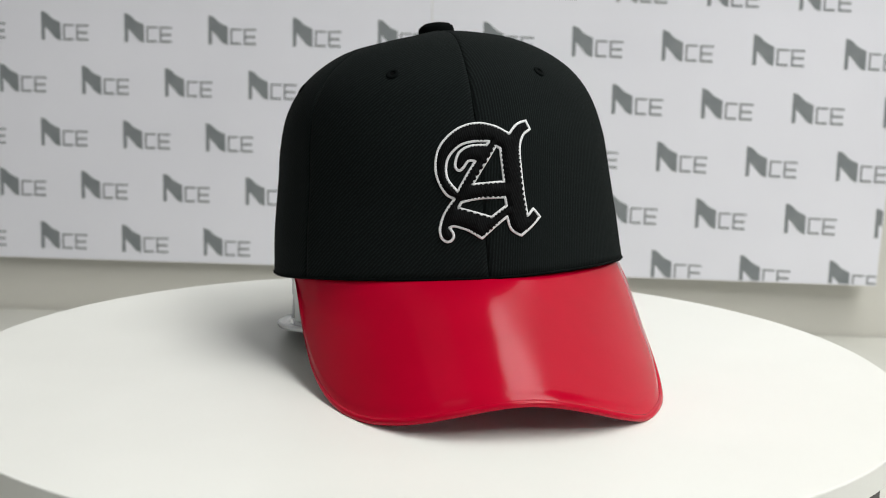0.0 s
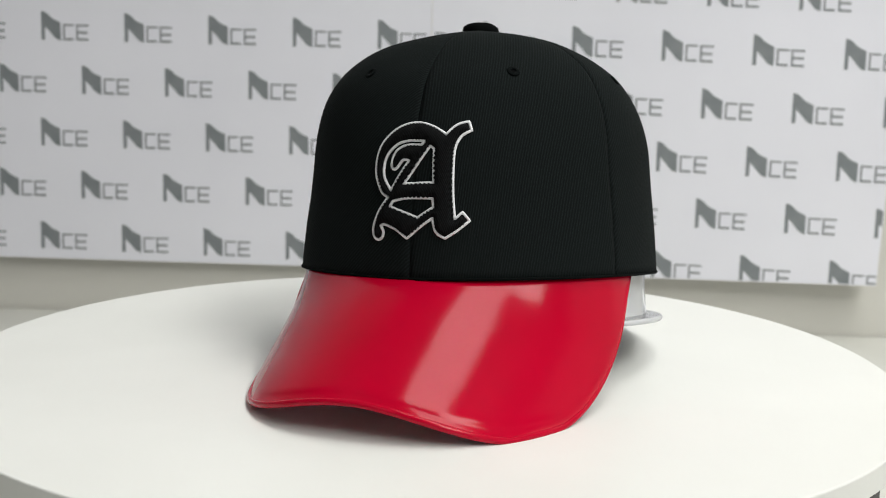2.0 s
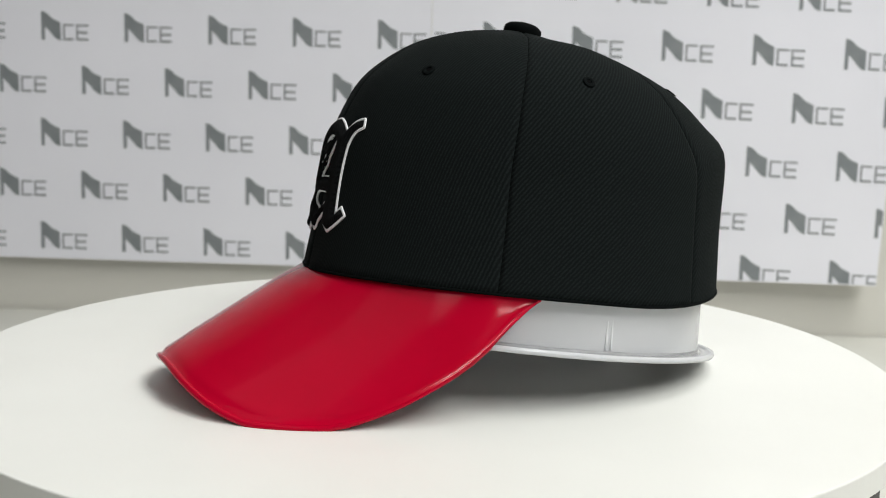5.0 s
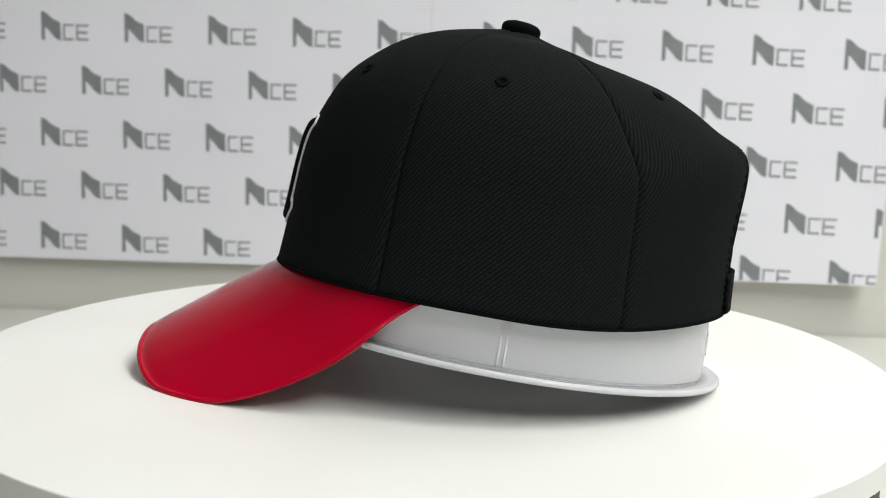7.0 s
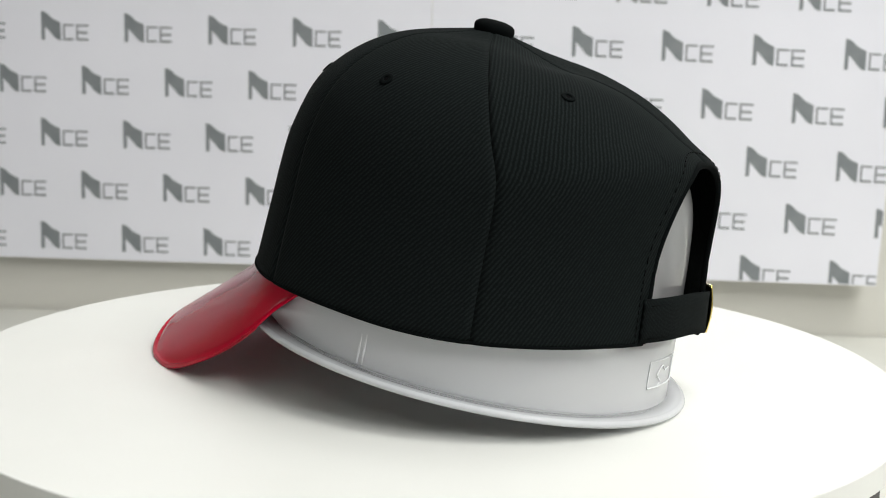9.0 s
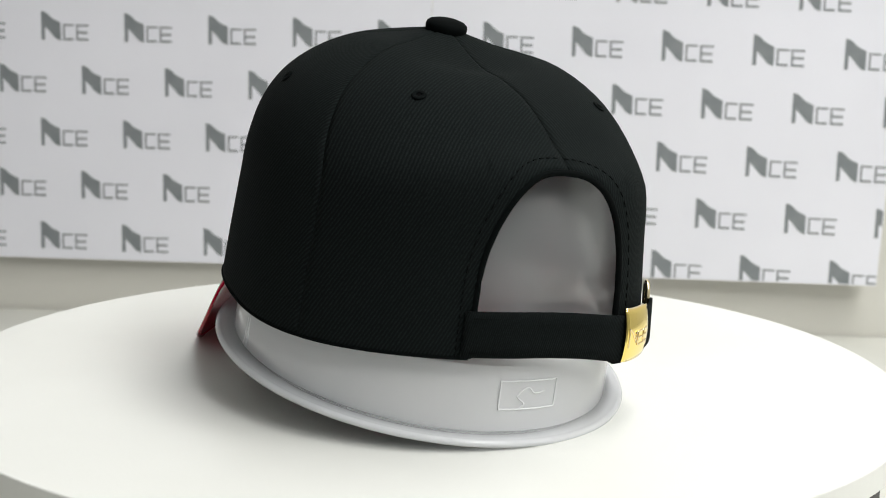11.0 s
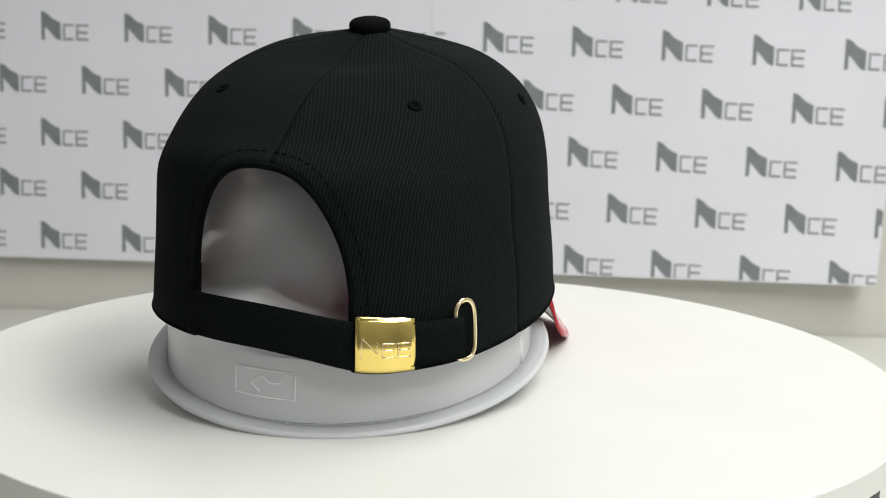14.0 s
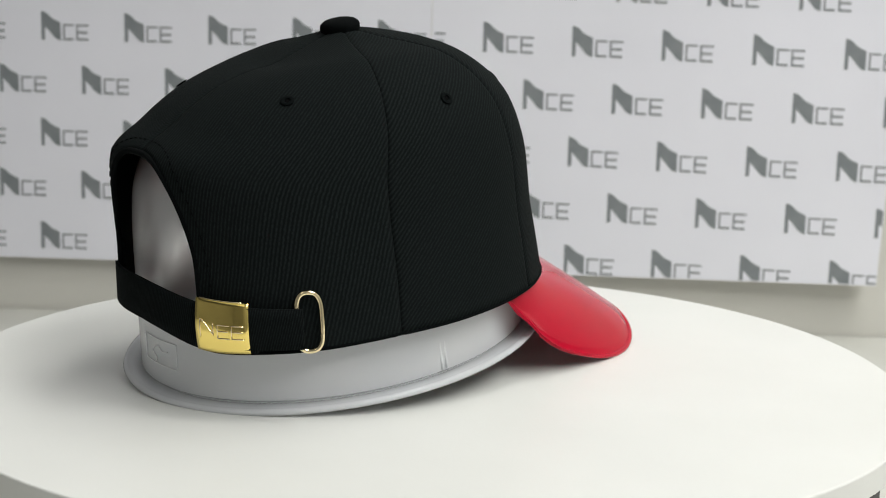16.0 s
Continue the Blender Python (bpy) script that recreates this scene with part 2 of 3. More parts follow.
def build_board(name, a, b, u0, u1, u1_top, height, marks, scale, label):
    """A foam board whose lower front edge runs from a to b in plan; marks: the (u, v, lean) of each printed mark."""
    d = (Vector(b) - Vector(a)).normalized()
    m = Matrix(((d.x, -d.y, 0, a[0]), (d.y, d.x, 0, a[1]), (0, 0, 1, -0.0695), (0, 0, 0, 1)))
    board = tagged(new(name), label, "display board", group="printed boards")
    board.matrix_world = m
    bm = bmesh.new()
    box(bm, 0, 1, 0.0, 0.005, 0, height)
    for v in bm.verts:
        f = v.co.z / height
        v.co.x = u0 + v.co.x * (u1 + (u1_top - u1) * f - u0)
    part("panel", bm, BOARD, board, smooth=False)
    bm = bmesh.new()
    tube(bm, [(u0, 0.0025, 0.0), (u0, 0.0025, height)], 0.0027, 6)
    part("edge_tape", bm, BOARD_EDGE, board, "pale raw foam edge")
    flag, bars = mark_polygons()
    for u, v, lean in marks:
        bm = bmesh.new()
        shapes = [flag] + [[(x0, y0), (x1, y0), (x1, y1), (x0, y1)] for x0, y0, x1, y1 in bars]
        for shape in shapes:
            f = bm.faces.new([bm.verts.new((u + x * K * scale, -0.0003, v - y * K * scale + lean * x * K * scale)) for x, y in shape])
            bm.normal_update()
        bmesh.ops.triangulate(bm, faces=bm.faces)
        # the sheet was trimmed through the marks along its edges
        for co, no in (((0, 0, 0.0012), (0, 0, -1)), ((u1 - 0.0008, 0, 0), (1, 0, -(u1_top - u1) / height)), ((u0 + 0.003, 0, 0), (-1, 0, 0))):
            bmesh.ops.bisect_plane(bm, geom=bm.verts[:] + bm.edges[:] + bm.faces[:], plane_co=co, plane_no=no, clear_outer=True)
        if bm.faces:
            part("printed_mark", bm, INK, board, smooth=False)
        else:
            bm.free()


left_marks = [(0.0505 + 0.0833 * k + (0.0412 if r % 2 else 0) - 0.0017 * r, 0.2463 - 0.0521 * r - 0.0004 * k - 0.0002 * k * r, -0.005) for r in range(-1, 5) for k in range(-3, 5)]
build_board("display_board", (-0.4332, 0.6553), (-0.2336, 0.6418), -0.35, 0.4353, 0.4353, 0.80, left_marks, 1.0, "white foam board printed with rows of grey marks")
right_marks = [(0.0061 + 0.0855 * k + (0.0402 if r % 2 else 0), 0.2403 - 0.0530 * r - 0.0270 * (0.0855 * k + (0.04 if r % 2 else 0)), -0.027) for r in range(-1, 5) for k in range(-3, 4)]
build_board("display_board", (0.2158, 0.6054), (0.4149, 0.5866), -0.2150, 0.2228, 0.246, 0.80, right_marks, 1.03, "white foam board with grey marks trimmed at its edges")

# ---- the turntable ----
HEAD, SPIN = 164.0, -15.15          # the cap's heading at 8 s in degrees, and degrees a second
DISC_R = 0.2166


def build_turntable():
    table = tagged(new("turntable"), "round white turntable on a black plastic base", "turntable")
    bm = bmesh.new()
    lathe(bm, [(0.200, DESK_Z), (0.206, DESK_Z + 0.004), (0.206, -0.016), (0.203, -0.0125), (0.05, -0.0114)], 96)
    part("base", bm, BASE_BLACK, table, "black plastic base")
    bm = bmesh.new()
    lathe(bm, [(0.05, -0.0112), (DISC_R - 0.0050, -0.0112), (DISC_R - 0.0046, -0.0108), (DISC_R - 0.0046, -0.0040), (DISC_R - 0.03, -0.0040), (DISC_R - 0.1, -0.0040)], 240)
    disc = part("disc", bm, TABLE_WHITE, table, "white turning disc", smooth=False)
    bm = bmesh.new()
    lathe(bm, [(DISC_R - 0.0042, -0.0039), (DISC_R - 0.0042, -0.0106), (DISC_R - 0.0004, -0.0106), (DISC_R, -0.0102), (DISC_R, -0.0006), (DISC_R - 0.0002, -0.0002), (DISC_R - 0.0006, 0.0), (DISC_R - 0.03, 0.0), (DISC_R - 0.1, 0.0)], 240)
    part("top_sheet", bm, TABLE_WHITE, disc, "satin white top sheet", smooth=False)
    return disc


# ---- the cap ----
# In the cap's own metres: x forward, y to its left, z up from the foot of the form under it.
FRONT = profile([(0.1037, 0.0223), (0.1013, 0.0502), (0.1000, 0.0679), (0.0979, 0.0819), (0.0933, 0.0950), (0.0870, 0.1073), (0.0769, 0.1178), (0.0653, 0.1264), (0.0534, 0.1320), (0.0388, 0.1361), (0.0141, 0.1405)])
BACK = profile([(-0.0954, 0.0345), (-0.0934, 0.0632), (-0.0933, 0.0908), (-0.0915, 0.1013), (-0.0864, 0.1061), (-0.0774, 0.1104), (-0.0658, 0.1171), (-0.0516, 0.1233), (-0.0354, 0.1272), (-0.0197, 0.1293), (0.0141, 0.1405)])
LEFT = profile([(0.0776, 0.0240), (0.0764, 0.0455), (0.0746, 0.0682), (0.0733, 0.0852), (0.0693, 0.1004), (0.0623, 0.1130), (0.0535, 0.1216), (0.0431, 0.1282), (0.0325, 0.1327), (0.0188, 0.1353), (0.0, 0.1405)])
RIGHT = profile([(0.0905, 0.0270), (0.0888, 0.0490), (0.0854, 0.0720), (0.0831, 0.0893), (0.0788, 0.1048), (0.0708, 0.1172), (0.0612, 0.1252), (0.0500, 0.1307), (0.0378, 0.1331), (0.0226, 0.1355), (0.0, 0.1405)])
POLE = (0.0141, 0.1405)
SIDEWAYS = 0.0053
# how full each quarter stands out between the front, left, back and right lines, from the hem up
FULL = [(-0.0010, -0.0094, -0.0183, -0.0058, 0.0033, 0.0), (-0.0090, -0.0120, -0.0090, 0.0020, 0.0030, 0.0),
        (0.0625, 0.0491, 0.0356, 0.0349, 0.0330, 0.0), (0.0135, -0.0026, 0.0165, 0.0388, 0.0624, 0.0)]
LEAN = (-0.0221, -0.0013, 0.0190, -0.0176)
HEM_LIFT = (-0.0001, 0.0009, -0.0015, 0.0007)
SEAMS = [-6.0, 60.0, 118.0, 187.0, 255.0, 299.0]


def crown(phi, s, inset=0.0):
    """A point of the crown: phi in degrees round from the front to the cap's left, s from the hem to the button."""
    c, n = math.cos(radians(phi)), math.sin(radians(phi))
    along = FRONT(s) if c > 0 else BACK(s)
    wide = LEFT(s) if n > 0 else RIGHT(s)
    quarter = (0 if n > 0 else 3) if c > 0 else (1 if n > 0 else 2)
    mid = POLE[0] * s ** 1.6
    share = c * c if c > 0 else abs(c) ** 2.6
    corner = (2 * c * n) ** 2
    full = 1 + float(np.interp(s, (0, 0.2, 0.4, 0.6, 0.8, 1.0), FULL[quarter])) * corner + LEAN[quarter] * corner * (c * c - n * n) * 2 * (1 - s ** 3)
    x = (along[0] - mid) * abs(c) * full
    y = (SIDEWAYS * (1 - s ** 6) + wide[0] * n) * full
    z = along[1] * share + wide[1] * (1 - share) + HEM_LIFT[quarter] * corner * (1 - s) ** 3
    # the hem hangs by the opening and lifts beside it
    z += (0.0018 * math.exp(-((phi % 360 - 250) / 20) ** 2) - 0.0022 * math.exp(-((phi % 360 - 210) / 10) ** 2)) * (1 - s) ** 8
    gap = min(abs((phi - q + 180) % 360 - 180) for q in SEAMS)
    r = math.hypot(x, y)
    arc = radians(gap) * r
    dip = 0.0006 * math.exp(-(arc / 0.0009) ** 2) + inset
    k = (r - dip) / r if r > 0.004 else 1.0
    return Vector((mid + x * k, y * k, z - dip * 0.6 * s))


OPEN_MID, OPEN_HALF, OPEN_FOOT, OPEN_TOP = 186.0, 21.2, 0.15, 0.383     # the opening at the back


def hem(phi):
    off = abs(phi - OPEN_MID)
    if off >= OPEN_HALF - 1e-6:
        return 0.0
    return OPEN_FOOT + (OPEN_TOP - OPEN_FOOT) * (1 - (off / OPEN_HALF) ** 2.5) ** 0.5


def crown_patch(bm, columns, middle, thick=0.0014, closed=(True, True)):
    """A piece of cloth: columns of (phi, heights), with its own weave laid out flat about its middle."""
    grid, inner, uvs = [], [], []
    for p, ss in columns:
        grid.append([crown(p, s) for s in ss])
        inner.append([crown(p, s, thick) for s in ss])
        uvs.append([(radians(p - middle) * math.hypot(q.x - POLE[0] * s ** 1.6, q.y), s * 0.175) for q, s in zip(grid[-1], ss)])
    sheet(bm, grid, inner, uvs, closed)


def steps(a, b, n):
    return [a + (b - a) * k / n for k in range(n + 1)]


def build_cap():
    cap = tagged(new("baseball_cap"), "black twill baseball cap with glossy red brim and white-outlined emblem", "cap")
    for i in range(6):
        a, b = SEAMS[i], SEAMS[(i + 1) % 6] + (360 if i == 5 else 0)
        bm = bmesh.new()
        if i in (2, 3):
            near = OPEN_MID - OPEN_HALF if i == 2 else OPEN_MID + OPEN_HALF
            lo, hi = (a, near) if i == 2 else (near, b)
            tall = steps(0.0, OPEN_FOOT, 12)[:-1] + steps(OPEN_FOOT, 0.985, 30)
            crown_patch(bm, [(p, tall) for p in steps(lo, hi, 26)], (a + b) / 2, closed=(i == 2, i == 3))
            turn = [math.sin(math.pi / 2 * k / 18) for k in range(19)]
            phis = [SEAMS[3] + (near - SEAMS[3]) * t for t in turn]
            crown_patch(bm, [(p, steps(max(hem(p), OPEN_FOOT), 0.985, 30)) for p in phis], (a + b) / 2, closed=(True, False))
            bmesh.ops.remove_doubles(bm, verts=bm.verts[:], dist=0.00002)
        else:
            crown_patch(bm, [(p, steps(0.0, 0.985, 40)) for p in steps(a, b, 44)], (a + b) / 2)
        part("crown_panel", bm, CLOTH[i], cap)
    # stitched welt round the hem and the opening
    bm = bmesh.new()
    path = [crown(OPEN_MID + OPEN_HALF + k * 3.0, 0.004) for k in range(int((360 - 2 * OPEN_HALF) / 3.0) + 1)]
    tube(bm, path, 0.0006, 6)
    part("hem_welt", bm, WEBBING, cap)
    bm = bmesh.new()
    arch = [crown(OPEN_MID - OPEN_HALF, 0.004 + (OPEN_FOOT - 0.004) * k / 8, 0.0006) for k in range(8)]
    arch += [crown(OPEN_MID - OPEN_HALF * math.cos(math.pi * k / 40), max(hem(OPEN_MID - OPEN_HALF * math.cos(math.pi * k / 40)), OPEN_FOOT), 0.0006) for k in range(41)]
    arch += [crown(OPEN_MID + OPEN_HALF, 0.004 + (OPEN_FOOT - 0.004) * k / 8, 0.0006) for k in range(7, -1, -1)]
    tube(bm, arch, 0.0013, 6)
    part("opening_binding", bm, WEBBING, cap)
    # stitches round the opening
    for side in (-1, 1):
        bm = bmesh.new()
        for k in range(26):
            pts = []
            for f in (k / 26, (k + 0.55) / 26):
                off = (OPEN_HALF + 3.6) * math.cos(math.pi / 2 * max(0.0, f - 0.35) / 0.65)
                rise = OPEN_FOOT * f / 0.35 if f < 0.35 else OPEN_FOOT + (OPEN_TOP + 0.035 - OPEN_FOOT) * (1 - (off / (OPEN_HALF + 3.6)) ** 2.5) ** 0.5
                pts.append(crown(OPEN_MID + side * off, rise + 0.004, -0.0002))
            tube(bm, pts, 0.00022, 4)
        part("opening_stitching", bm, THREAD_BLACK, cap)
    for phi, height in ((26, 0.1112), (81, 0.1138), (147, 0.1198), (223, 0.1203), (278, 0.1150), (328, 0.1133)):
        build_eyelet(cap, phi, height)
    build_button(cap)
    build_brim(cap)
    build_emblem(cap)
    build_strap(cap)
    return cap


def surface_frame(phi, s):
    p = crown(phi, s)
    u = (crown(phi + 1.0, s) - crown(phi - 1.0, s)).normalized()
    v = (crown(phi, s + 0.01) - crown(phi, s - 0.01)).normalized()
    n = u.cross(v).normalized()
    return p, u, n.cross(u).normalized(), n


def build_eyelet(cap, phi, height):
    lo, hi = 0.2, 0.9
    for _ in range(20):
        s = (lo + hi) / 2
        lo, hi = (s, hi) if crown(phi, s).z < height else (lo, s)
    p, u, v, n = surface_frame(phi, s)
    bm = bmesh.new()
    ring = [p + n * 0.0003 + (u * math.cos(a) + v * math.sin(a)) * 0.0020 for a in (2 * math.pi * k / 28 for k in range(28))]
    tube(bm, ring, 0.0009, 8, True, 0.40, [n] * 28)
    eyelet = part("eyelet", bm, EYELET_THREAD, cap, "black thread embroidered eyelet")
    bm = bmesh.new()
    hole = [bm.verts.new(p + n * 0.0003 + (u * math.cos(a) + v * math.sin(a)) * 0.0008) for a in (2 * math.pi * k / 20 for k in range(20))]
    bm.faces.new(hole)
    part("eyelet_hole", bm, THREAD_BLACK, eyelet)


def build_button(cap):
    bm = bmesh.new()
    lathe(bm, [(0.0080, -0.003), (0.0086, -0.0014), (0.0088, 0.0002), (0.0084, 0.0016), (0.0070, 0.0027), (0.0045, 0.0034), (0.0018, 0.0036)], 36)
    for vtx in bm.verts:
        a = math.atan2(vtx.co.y, vtx.co.x)
        vtx.co.x *= 1 + 0.018 * math.cos(7 * a)
        vtx.co.y *= 1 + 0.018 * math.cos(7 * a)
    button = part("button", bm, WEBBING, cap, "cloth-covered top button")
    button.matrix_basis = pose(POLE[0], 0.0008, POLE[1] - 0.0004, 0, -5, 0)


SEAT = pose(-0.03386, 0.02222, 0.01294, 3.736, -8.275, -3.681)     # how the form and cap sit, tilted back on the disc


# the brim: a sloping arch
BRIM_X0, BRIM_L, BRIM_Y = 0.0359, 0.1232, 0.0782


def brim_height(x, y, f):
    twist = min(max((x - 0.05) / 0.09, 0.0), 1.0)
    arch = 7.42 + 1.93 * f ** 0.8 + 1.2 * max(0.0, (0.055 - x) / 0.018) * (1 - f)
    return 0.0212 - 0.762 * (x - 0.105) - arch * y * y - 0.094 * y * twist


def build_brim(cap):
    cols, rows = 64, 26
    top, low = [], []
    for i in range(cols + 1):
        w = -1 + 2 * i / cols
        th = w * math.pi / 2
        n = 2.473
        ex = BRIM_X0 + BRIM_L * math.cos(th) ** (2 / n) if abs(w) < 1 else BRIM_X0
        ey = math.copysign(BRIM_Y * abs(math.sin(th)) ** (2 / n), th)
        # where this rib starts, under the crown's hem
        phi = 70.5 * math.copysign(abs(w) ** 1.12, w)
        c = crown(phi, 0.0, 0.0025)
        a, b = [], []
        for j in range(rows + 1):
            f = j / rows
            x, y = c.x + (ex - c.x) * f, c.y + (ey - c.y) * f
            z = brim_height(x, y, f)
            root = (1 - min(f / 0.35, 1.0)) ** 2
            z += (c.z + 0.0012 - brim_height(c.x, c.y, 0.0)) * root
            roll = 0.0021 * math.sqrt(max(0.0, 1 - max(0.0, (f - 0.955) / 0.045) ** 2))
            end = abs(w) ** 30
            z, roll = z * (1 - end) + (c.z + 0.0012) * end, roll * (1 - 0.8 * end)
            y -= 0.0008 * f + 0.0456 * max(0.0, x - 0.06)      # the brim is set a little askew
            z -= 0.0016
            foot = (SEAT @ Vector((x, y, z - roll * 0.9))).z
            z += max(0.0, 0.0004 - foot)      # the corners rest on the disc
            a.append(Vector((x, y, z + roll)))
            b.append(Vector((x, y, z - roll * 0.9)))
        top.append(a)
        low.append(b)
    bm = bmesh.new()
    sheet(bm, top, low)
    brim = part("brim", bm, PATENT, cap, "glossy red patent leather brim")
    bm = bmesh.new()
    edge = [(Vector(top[i][-1]) + Vector(low[i][-1])) * 0.5 * 0.985 + (Vector(top[i][-4]) + Vector(low[i][-4])) * 0.5 * 0.015 for i in range(1, cols)]
    tube(bm, edge, [0.0002 + 0.0013 * min(1.0, min(i, cols - 2 - i) / 12) for i in range(cols - 1)], 8)
    part("edge_roll", bm, PATENT, brim, "rolled red edge")
    # edge seam with stitches under the rolled rim
    bm = bmesh.new()
    rim = [Vector(low[i][-2]) * 0.35 + Vector(low[i][-3]) * 0.65 + Vector((0, 0, -0.0002)) for i in range(2, cols - 1)]
    tube(bm, rim, 0.00035, 5)
    part("edge_stitching", bm, PATENT_UNDER, brim)


# ---- the emblem, in units of about a quarter of a millimetre about its middle ----
EMB = 0.000234
EMB_Y, EMB_Z = -0.0007, 0.0641


def contour(corner_runs, per=5):
    """A closed outline of smooth runs that meet in corners."""
    out = []
    for run in corner_runs:
        out += [(p.x, p.y) for p in spline([(*q, 0) for q in run], per)[:-1]]
    return out


def emblem_outlines():
    outer = contour([
        [(84, 103), (90, 87)], [(90, 87), (74, 77), (64, 55), (62, 20), (63, -30), (67, -71)],
        [(67, -71), (80, -58)], [(80, -58), (92, -73)], [(92, -73), (72, -90), (51, -104)],
        [(51, -104), (34, -92), (28, -68)], [(28, -68), (7, -82), (-21, -104)],
        [(-21, -104), (-43, -88), (-66, -79), (-76, -81)], [(-76, -81), (-70, -92), (-72, -102), (-81, -106), (-90, -98), (-91, -80), (-81, -55), (-62, -30)],
        [(-62, -30), (-76, -20), (-88, 8), (-89, 35), (-81, 62), (-63, 83), (-38, 98), (-8, 103), (22, 95), (47, 80)],
        [(47, 80), (65, 97), (84, 103)]])
    hook = contour([
        [(9, 69), (-18, 71), (-43, 66), (-63, 50), (-72, 30), (-71, 5), (-56, -18)], [(-56, -18), (-38, 10), (-20, 35)],
        [(-20, 35), (-33, 36), (-43, 24), (-51, 20), (-56, 30), (-48, 51), (-28, 62), (2, 62)], [(2, 62), (9, 69)]])
    eye = contour([[(19, 60), (27, 55)], [(27, 55), (28, -6)], [(28, -6), (-30, -7)], [(-30, -7), (19, 60)]], 8)
    bowl = contour([[(-51, -37), (-20, -32), (27, -33)], [(27, -33), (29, -49)], [(29, -49), (-1, -68)], [(-1, -68), (-58, -47)], [(-58, -47), (-51, -37)]], 6)
    return outer, hook, eye, bowl


FRONT_ROWS = [[crown(-50 + 2 * i, 0.02 + 0.012 * k) for i in range(51)] for k in range(56)]
FRONT_ROWS = [(np.array([p.y for p in row]), np.array([p.x for p in row]), np.array([p.z for p in row])) for row in FRONT_ROWS]


def front_x(y, z):
    """How far forward the crown's front lies at this height and side."""
    xs = [np.interp(y, ys, row) for ys, row, _ in FRONT_ROWS]
    zs = [np.interp(y, ys, row) for ys, _, row in FRONT_ROWS]
    return float(np.interp(z, zs, xs))


def on_front(p, lift):
    y, z = EMB_Y + p[0] * EMB, EMB_Z + p[1] * EMB
    return Vector((front_x(y, z) + lift, y, z))


def build_emblem(cap):
    outlines = emblem_outlines()
    edge = np.array([p for o in outlines for p in o])
    bm = bmesh.new()
    loops = []
    for o in outlines:
        vs = [bm.verts.new((x, y, 0)) for x, y in o]
        loops += [bm.edges.new((vs[i], vs[(i + 1) % len(vs)])) for i in range(len(vs))]
    bmesh.ops.triangle_fill(bm, use_beauty=True, edges=loops)
    bmesh.ops.subdivide_edges(bm, edges=bm.edges[:], cuts=1, use_grid_fill=True)
    long = [e for e in bm.edges if e.calc_length() > 6]
    bmesh.ops.subdivide_edges(bm, edges=long, cuts=2, use_grid_fill=True)
    bmesh.ops.triangulate(bm, faces=bm.faces)
    long = [e for e in bm.edges if e.calc_length() > 6]
    bmesh.ops.subdivide_edges(bm, edges=long, cuts=1, use_grid_fill=True)
    bmesh.ops.triangulate(bm, faces=bm.faces)
    layer = bm.loops.layers.uv.verify()
    for f in bm.faces:
        for lp in f.loops:
            lp[layer].uv = (lp.vert.co.x * EMB, lp.vert.co.y * EMB)
    for v in bm.verts:
        d = float(np.min(np.hypot(edge[:, 0] - v.co.x, edge[:, 1] - v.co.y)))
        f = min(1.0, max(0.0, d - 2.5) / 11.0)
        v.co = on_front((v.co.x, v.co.y), 0.0001 + 0.0026 * math.sqrt(1 - (1 - f) ** 2))
    emblem = part("emblem", bm, THREAD_BLACK, cap, "raised black satin-stitched emblem with white outline")
    for o in outlines:
        bm = bmesh.new()
        tube(bm, [on_front(p, 0.0004) for p in o], 0.00066, 7, True, 0.9, [(1, 0, 0)] * len(o))
        part("outline_thread", bm, THREAD_WHITE, emblem, "white satin outline stitching")


# ---- strap, buckle and ring at the back ----
def band_point(phi, height, out):
    """A point outside the crown's lower back, at a height over the hem."""
    return crown(phi, max(0.0, height) / 0.17, -out) + Vector((0, 0, min(0.0, height)))


def band(bm, p0, p1, h0, h1, out0, out1, thick, n=30, m=4):
    grid, inner, uvs = [], [], []
    for i in range(n + 1):
        f = i / n
        phi, out = p0 + (p1 - p0) * f, out0 + (out1 - out0) * f
        grid.append([band_point(phi, h0 + (h1 - h0) * j / m, out + thick) for j in range(m + 1)])
        inner.append([band_point(phi, h0 + (h1 - h0) * j / m, out) for j in range(m + 1)])
        uvs.append([(radians(phi) * 0.095, (h0 + (h1 - h0) * j / m)) for j in range(m + 1)])
    sheet(bm, grid, inner, uvs)


